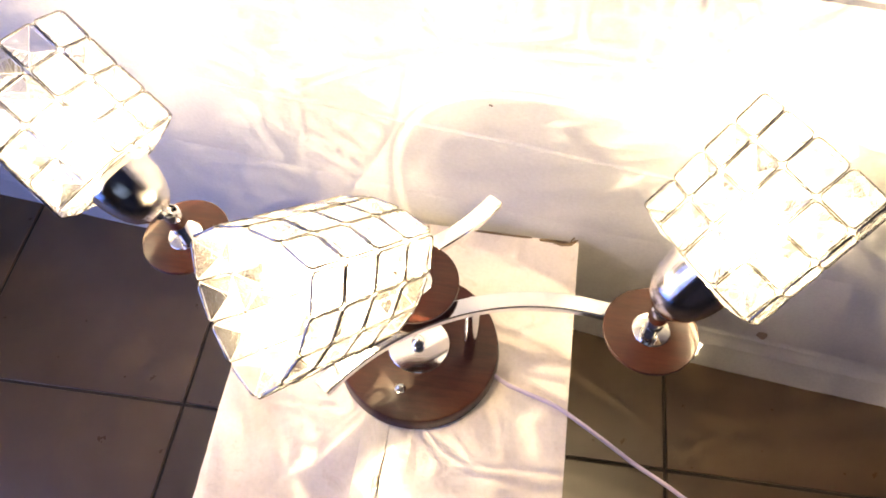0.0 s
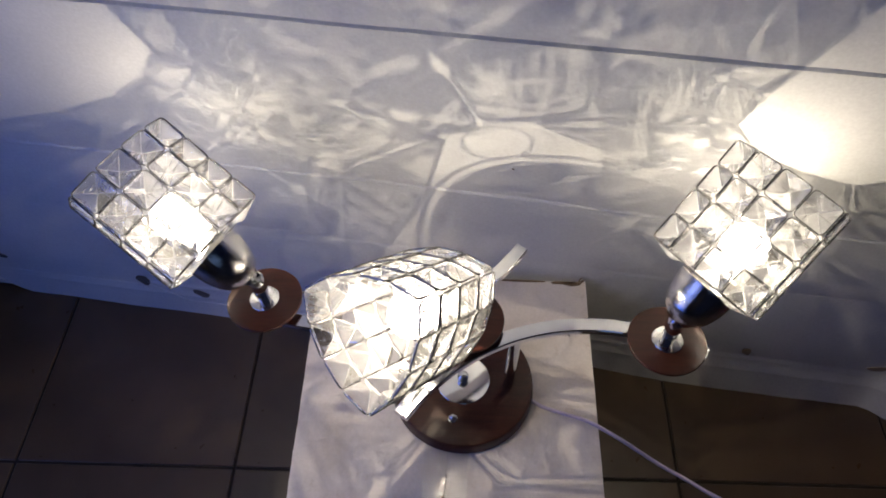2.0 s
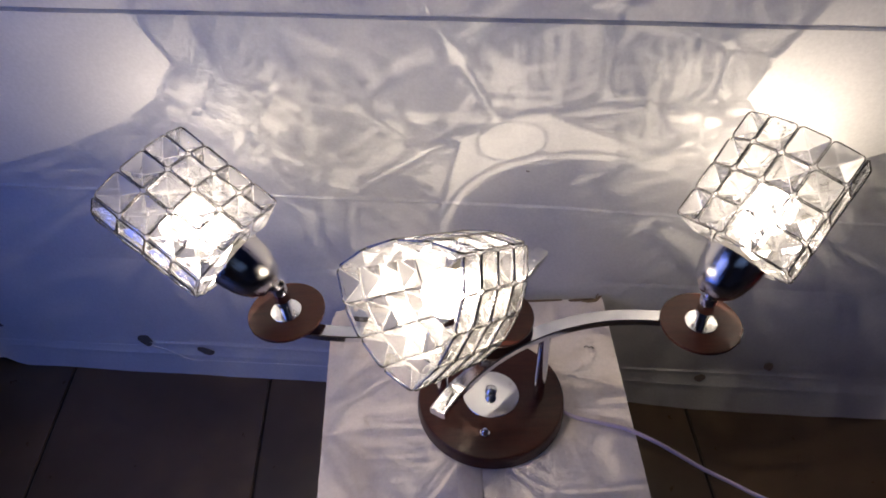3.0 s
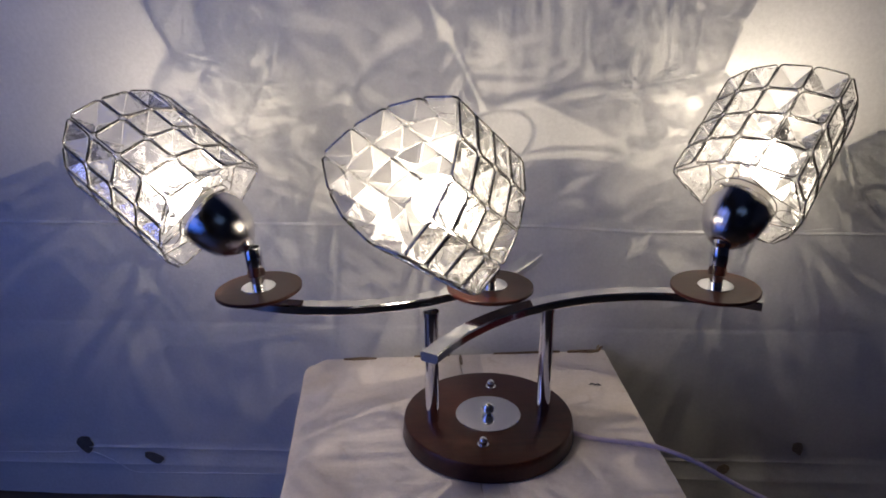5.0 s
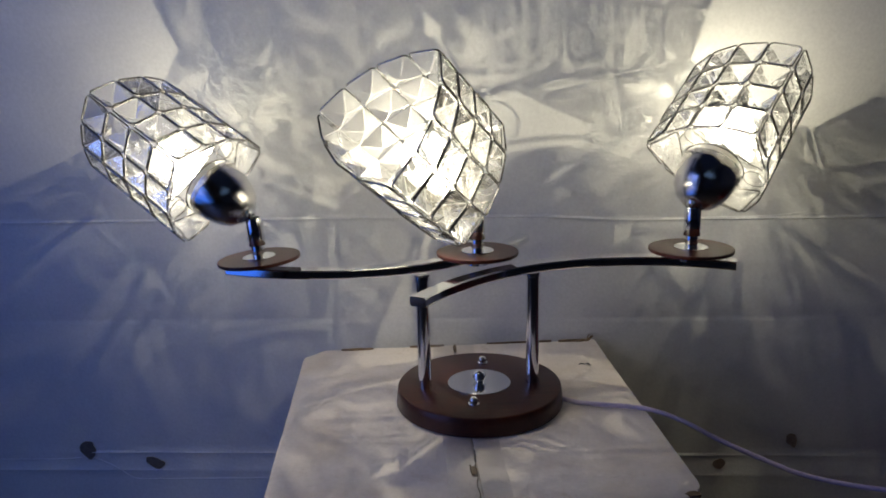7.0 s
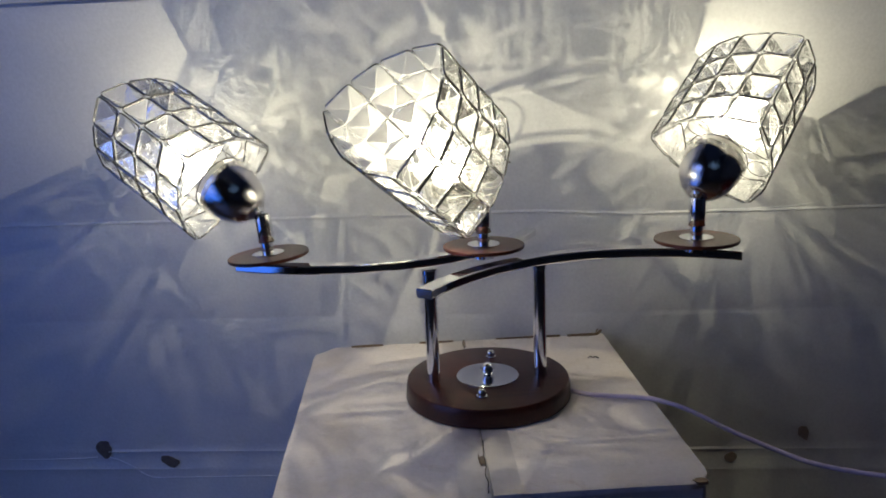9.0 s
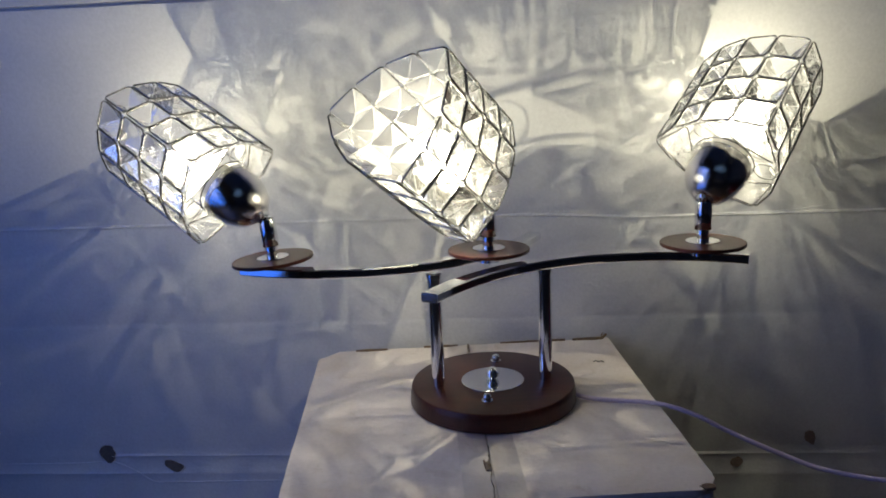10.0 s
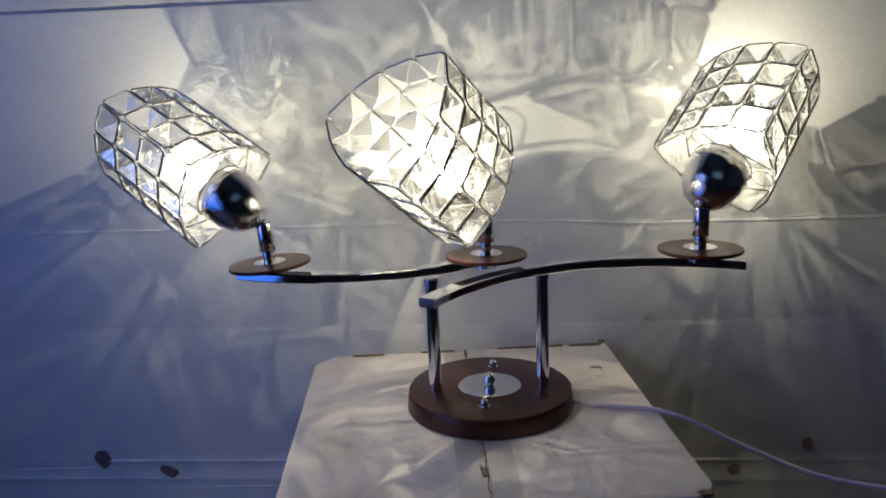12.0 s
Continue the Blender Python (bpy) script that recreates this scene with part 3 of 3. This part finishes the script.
def arm_bm(sign, end, tip, rise):
    """A flat bar bent to an arc in plan, slightly arched; its free tip and its shade end may stand a little higher."""
    bm = bmesh.new()
    rings = []
    w, e = 0.0082, 0.0012
    for k in range(57):
        a = radians(147.5 - (147.5 - end) * k / 56)
        u = k / 56
        z0 = 0.1398 + 0.002 * math.sin(math.pi * u) + tip * max(0.0, 1 - 2.3 * u) ** 2 + rise * max(0.0, u - 0.65) / 0.35
        z1 = z0 + 0.0088
        rad = Vector((math.cos(a), math.sin(a), 0))
        c = Vector((0.142, -0.2375, 0)) + 0.2435 * rad
        ring = []
        for off, z in ((-w + e, z0), (w - e, z0), (w, z0 + e), (w, z1 - e), (w - e, z1), (-w + e, z1), (-w, z1 - e), (-w, z0 + e)):
            p = c + off * rad
            ring.append(bm.verts.new((sign * p.x, sign * p.y, z)))
        rings.append(ring)
    for a, b in zip(rings, rings[1:]):
        for i in range(8):
            bm.faces.new((a[i], a[(i + 1) % 8], b[(i + 1) % 8], b[i]))
    bm.faces.new(rings[0])
    bm.faces.new(rings[-1])
    return bm


part("arm", arm_bm(1, 61.3, 0.0, 0.0), CHROME, lamp, "curved flat chrome arm", smooth=True)
part("arm", arm_bm(-1, 63.0, 0.0065, 0.0035), CHROME, lamp, "curved flat chrome arm", smooth=True)

# a cut crystal, square in outline, with a pyramid of four facets on both sides
CELL = 0.0307


def outline(half, cut, z):
    h, c = half, cut
    return [(h, -h + c, z), (h, h - c, z), (h - c, h, z), (-h + c, h, z), (-h, h - c, z), (-h, -h + c, z), (-h + c, -h, z), (h - c, -h, z)]


def crystal_bm():
    bm = bmesh.new()
    layers = [outline(0.0010, 0.0002, -0.0096), outline(0.0147, 0.0008, -0.0016), outline(0.0150, 0.0009, -0.0004), outline(0.0139, 0.0013, 0.0011), outline(0.0112, 0.0018, 0.0024)]
    rings = [[bm.verts.new(p) for p in l] for l in layers]
    for a, b in zip(rings, rings[1:]):
        for i in range(8):
            bm.faces.new((a[i], a[(i + 1) % 8], b[(i + 1) % 8], b[i]))
    bm.faces.new(rings[0][::-1])
    bm.faces.new(rings[-1])
    return bm


R_OPEN, R_SOCKET, DEPTH, SAG = 0.0701, 0.0716, 0.1228, 0.0172


def rim_point(face, u, v):
    """A point of the shade's skin: face 0..2, u across it 0..1, v from the socket end to the open end."""
    r = R_SOCKET + (R_OPEN - R_SOCKET) * v
    a0, a1 = 2 * math.pi * face / 3, 2 * math.pi * (face + 1) / 3
    p, q = Vector((math.cos(a0), math.sin(a0), 0)) * r, Vector((math.cos(a1), math.sin(a1), 0)) * r
    chord = (q - p).length
    rad = chord * chord / (8 * SAG) + SAG / 2
    half = math.asin(chord / 2 / rad)
    mid, out = (p + q) / 2, (p + q).normalized()
    ang = half * (2 * u - 1)
    along = (q - p).normalized()
    return mid + out * (rad * math.cos(ang) - rad + SAG) + along * rad * math.sin(ang) + Vector((0, 0, DEPTH * v))


def cell_pose(face, i, j):
    a, b = rim_point(face, i / 4, (j + 0.5) / 4), rim_point(face, (i + 1) / 4, (j + 0.5) / 4)
    across = (b - a).normalized()
    lower, upper = rim_point(face, (i + 0.5) / 4, j / 4), rim_point(face, (i + 0.5) / 4, (j + 1) / 4)
    outward = across.cross((upper - lower).normalized()).normalized()
    m = Matrix((across, outward.cross(across), outward)).transposed().to_4x4()
    m.translation = (a + b) / 2
    return m, (b - a).length


def wire_loop(bm, m, hw, hh, corner=0.0042, radius=0.0006):
    pts = []
    for sx, sy, a0 in ((1, -1, -90), (1, 1, 0), (-1, 1, 90), (-1, -1, 180)):
        for k in range(4):
            a = radians(a0 + 30 * k)
            pts.append(m @ Vector((sx * (hw - corner) + corner * math.cos(a), sy * (hh - corner) + corner * math.sin(a), 0)))
    tube(bm, pts, radius, 8, True)
    for v in bm.verts:
        v.co.z *= 1.6
    return bm


def ring_pts(centre, r, n=20):
    return [(centre[0] + r * math.cos(2 * math.pi * k / n), centre[1] + r * math.sin(2 * math.pi * k / n), centre[2]) for k in range(n)]


def corner_quad(i):
    """Outline of the crystal in a corner of the socket end."""
    tip = rim_point(i, 0, 0)
    return [tip * 0.97, rim_point(i, 0.38, 0) * 0.97, tip * 0.45, rim_point((i - 1) % 3, 0.62, 0) * 0.97]


def shade_frame():
    """The carrying ring round the cup, with a small eye towards the middle of each side."""
    bm = bmesh.new()
    tube(bm, ring_pts((0, 0, 0.0012), 0.0303, 36), 0.0006, 6, True)
    for face in range(3):
        a = 2 * math.pi * (face + 0.5) / 3
        tube(bm, ring_pts((0.0415 * math.cos(a), 0.0415 * math.sin(a), -0.0005), 0.0108), 0.0004, 6, True)
    return bm


def corner_wire_bm():
    quad = corner_quad(0)
    line = []
    for k in range(4):
        line += [quad[k].lerp(quad[(k + 1) % 4], u) for u in (0.08, 0.5, 0.92)]
    return tube(bmesh.new(), line, 0.0007, 6, True)


def corner_crystal_bm():
    bm = bmesh.new()
    quad = [Vector(p) for p in corner_quad(0)]
    c = sum(quad, Vector()) / 4
    rings = []
    for s, z in ((0.2, 0.004), (0.86, 0.0012), (0.94, 0.0), (0.86, -0.0012), (0.12, -0.006)):
        rings.append([bm.verts.new(c + (p - c) * s + Vector((0, 0, z))) for p in quad])
    for a, b in zip(rings, rings[1:]):
        for i in range(4):
            bm.faces.new((a[i], a[(i + 1) % 4], b[(i + 1) % 4], b[i]))
    bm.faces.new(rings[0])
    bm.faces.new(rings[-1])
    return bm


frame_mesh = mesh_of("shade", shade_frame(), WIRE, True)
loop_mesh = mesh_of("wire_loop", wire_loop(bmesh.new(), Matrix(), cell_pose(0, 1, 1)[1] / 2 - 0.00075, CELL / 2 - 0.00075), WIRE, True)
corner_wire_mesh = mesh_of("corner_wire", corner_wire_bm(), WIRE, True)
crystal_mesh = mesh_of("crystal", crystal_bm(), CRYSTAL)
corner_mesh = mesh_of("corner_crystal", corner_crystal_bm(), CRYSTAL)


def half_round(r, z, n=8):
    return [(r * math.cos(math.pi / 2 * k / n), z + r * math.sin(math.pi / 2 * k / n)) for k in range(n + 1)]


rng = random.Random(4)
for key in SHADES:
    m = shade_pose(key)
    rows, centre, (dx, dy) = SHADES[key]
    # the first disc has been pushed askew
    at = pose(dx, dy, 0.1585, 0, -3.5, 0) @ pose(0, 0, -0.161) if key == "a" else Matrix.Translation((dx, dy, 0))
    disc = part("disc", lathe([(0, 0.1587), (0.0408, 0.1587), (0.0415, 0.1593), (0.0415, 0.1619), (0.0409, 0.1624), (0, 0.1624)], 72, m=at), WOOD, lamp, "reddish mahogany disc under a shade", smooth=True)
    part("washer", lathe([(0, 0.1624), (0.0165, 0.1624), (0.0165, 0.1632), (0.016, 0.1636), (0, 0.1636)], 40, m=at), CHROME, disc, "chrome washer", smooth=True)
    part("spacer", lathe([(0, 0.149), (0.012, 0.149), (0.012, 0.1587), (0, 0.1587)], 24, m=at), CHROME, disc, "chrome spacer under the disc", smooth=True)
    part("stem", lathe([(0, 0.1636), (0.0062, 0.1636), (0.0062, 0.1745), (0.0080, 0.1748), (0.0083, 0.1752), (0.0083, 0.2025), (0.0079, 0.2034), (0.0066, 0.2036), (0.0064, 0.198), (0, 0.198)], 28, m=at), CHROME, lamp, "upright chrome stem", smooth=True)
    apex = m @ Vector((0, 0, -0.050))
    joint = at @ Vector((0, 0, 0.2085))
    bm = tube(bmesh.new(), [joint, joint.lerp(apex, 0.5) + Vector((0, 0, 0.001)), apex + (apex - joint) * 0.12], 0.0042, 12)
    lathe([(0, -0.0062), (0.0044, -0.0044), (0.0062, 0), (0.0044, 0.0044), (0, 0.0062)], 16, bm, Matrix.Translation(apex))
    part("swivel_joint", bm, CHROME, lamp, "chrome swivel joint", smooth=True)
    cup_profile = [(0, -0.0517), (0.0105, -0.0515), (0.0118, -0.0507), (0.0150, -0.0478), (0.0205, -0.0432), (0.0255, -0.0345), (0.0289, -0.0235), (0.0307, -0.0125), (0.0312, -0.005), (0.0303, -0.0046), (0.0296, -0.0125), (0.0275, -0.0235), (0.0235, -0.0345), (0, -0.042)]
    part("cup", lathe(cup_profile, 56), CUP, lamp, "polished chrome cup", smooth=True, m=m)
    part("lamp_holder", lathe([(0, -0.041), (0.0165, -0.041), (0.0195, -0.012), (0.0205, 0.012), (0.019, 0.014), (0.0145, 0.0145), (0, 0.0145)], 40), CERAMIC, lamp, "white ceramic lamp holder", smooth=True, m=m)
    globe = [(0.0225 * math.sin(math.radians(d)), BULB_Z - 0.0225 * math.cos(math.radians(d))) for d in range(36, 181, 12)]
    part("bulb", lathe([(0, 0.0146), (0.0125, 0.0146), (0.0128, 0.024)] + globe, 40), BULB, lamp, "lit frosted globe bulb", smooth=True, m=m)
    shade = new("shade", frame_mesh)
    shade.parent, shade.matrix_local = lamp, m
    shade["label"] = "three-sided chrome wire shade hung with square cut crystals"
    for face in range(3):
        for i in range(4):
            for j in range(4):
                m = cell_pose(face, i, j)[0]
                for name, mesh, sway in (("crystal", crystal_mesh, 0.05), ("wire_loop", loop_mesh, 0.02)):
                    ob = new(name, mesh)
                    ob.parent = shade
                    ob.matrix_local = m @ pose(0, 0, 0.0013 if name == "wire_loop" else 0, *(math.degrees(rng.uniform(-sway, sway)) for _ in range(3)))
        for name, mesh in (("corner_crystal", corner_mesh), ("corner_wire", corner_wire_mesh)):
            ob = new(name, mesh)
            ob.parent, ob.matrix_local = shade, Matrix.Rotation(2 * math.pi * face / 3, 4, "Z")

cord_line = spline([(0.083, -0.017, 0.0055), (0.1, -0.0255, 0.0036), (0.126, -0.033, 0.003), (0.15, -0.0405, 0.0034), (0.168, -0.0495, 0.0032), (0.194, -0.062, -0.003), (0.223, -0.0742, -0.0165), (0.242, -0.0825, -0.0245), (0.276, -0.0948, -0.0375), (0.302, -0.107, -0.0445), (0.346, -0.128, -0.0465), (0.42, -0.165, -0.041), (0.6, -0.26, -0.02), (0.95, -0.42, 0.05), (1.4, -0.6, 0.12), (1.69, -0.7, 0.14)], 8)
part("power_cord", tube(bmesh.new(), cord_line, 0.0024, 10), CORD, lamp, "pale lilac-white power cord", smooth=True)

red = thing("storage_box", "dark red plastic box standing on the floor tiles", "storage box", (0.84, -0.12, 0))
part("box_body", box_bm(-0.13, -0.2, 0, 0.13, 0.2, 0.11, 0.008), RED, red)
part("box_lid", box_bm(-0.137, -0.207, 0.11, 0.137, 0.207, 0.125, 0.005), RED, red)

# ---------------------------------------------------------------- floor, tile by tile
PITCH, JOINT = 0.335, 0.005
setting("floor", box_bm(X0 - T, Y0 - T, -0.06, X1 + T, Y1 + T, -0.0035), GROUT, "floor of dark brown square tiles with dark joints", "floor")
floor = bpy.data.objects["floor"]
tile_mesh = mesh_of("tile", box_bm(-(PITCH - JOINT) / 2, -(PITCH - JOINT) / 2, -0.009, (PITCH - JOINT) / 2, (PITCH - JOINT) / 2, 0.0, 0.0008, 1), TILE)
rng = random.Random(11)
turn = radians(0.6)
for i in range(-2, 6):
    for j in range(-7, 2):
        x, y = -0.34 + PITCH * (i + 0.5), -0.0205 + PITCH * (j + 0.5)
        ob = new("tile", tile_mesh)
        ob.parent = floor
        ob.matrix_local = pose(x * math.cos(turn) - y * math.sin(turn), y * math.cos(turn) + x * math.sin(turn), 0, rng.uniform(-0.08, 0.08), rng.uniform(-0.08, 0.08), 0.6)
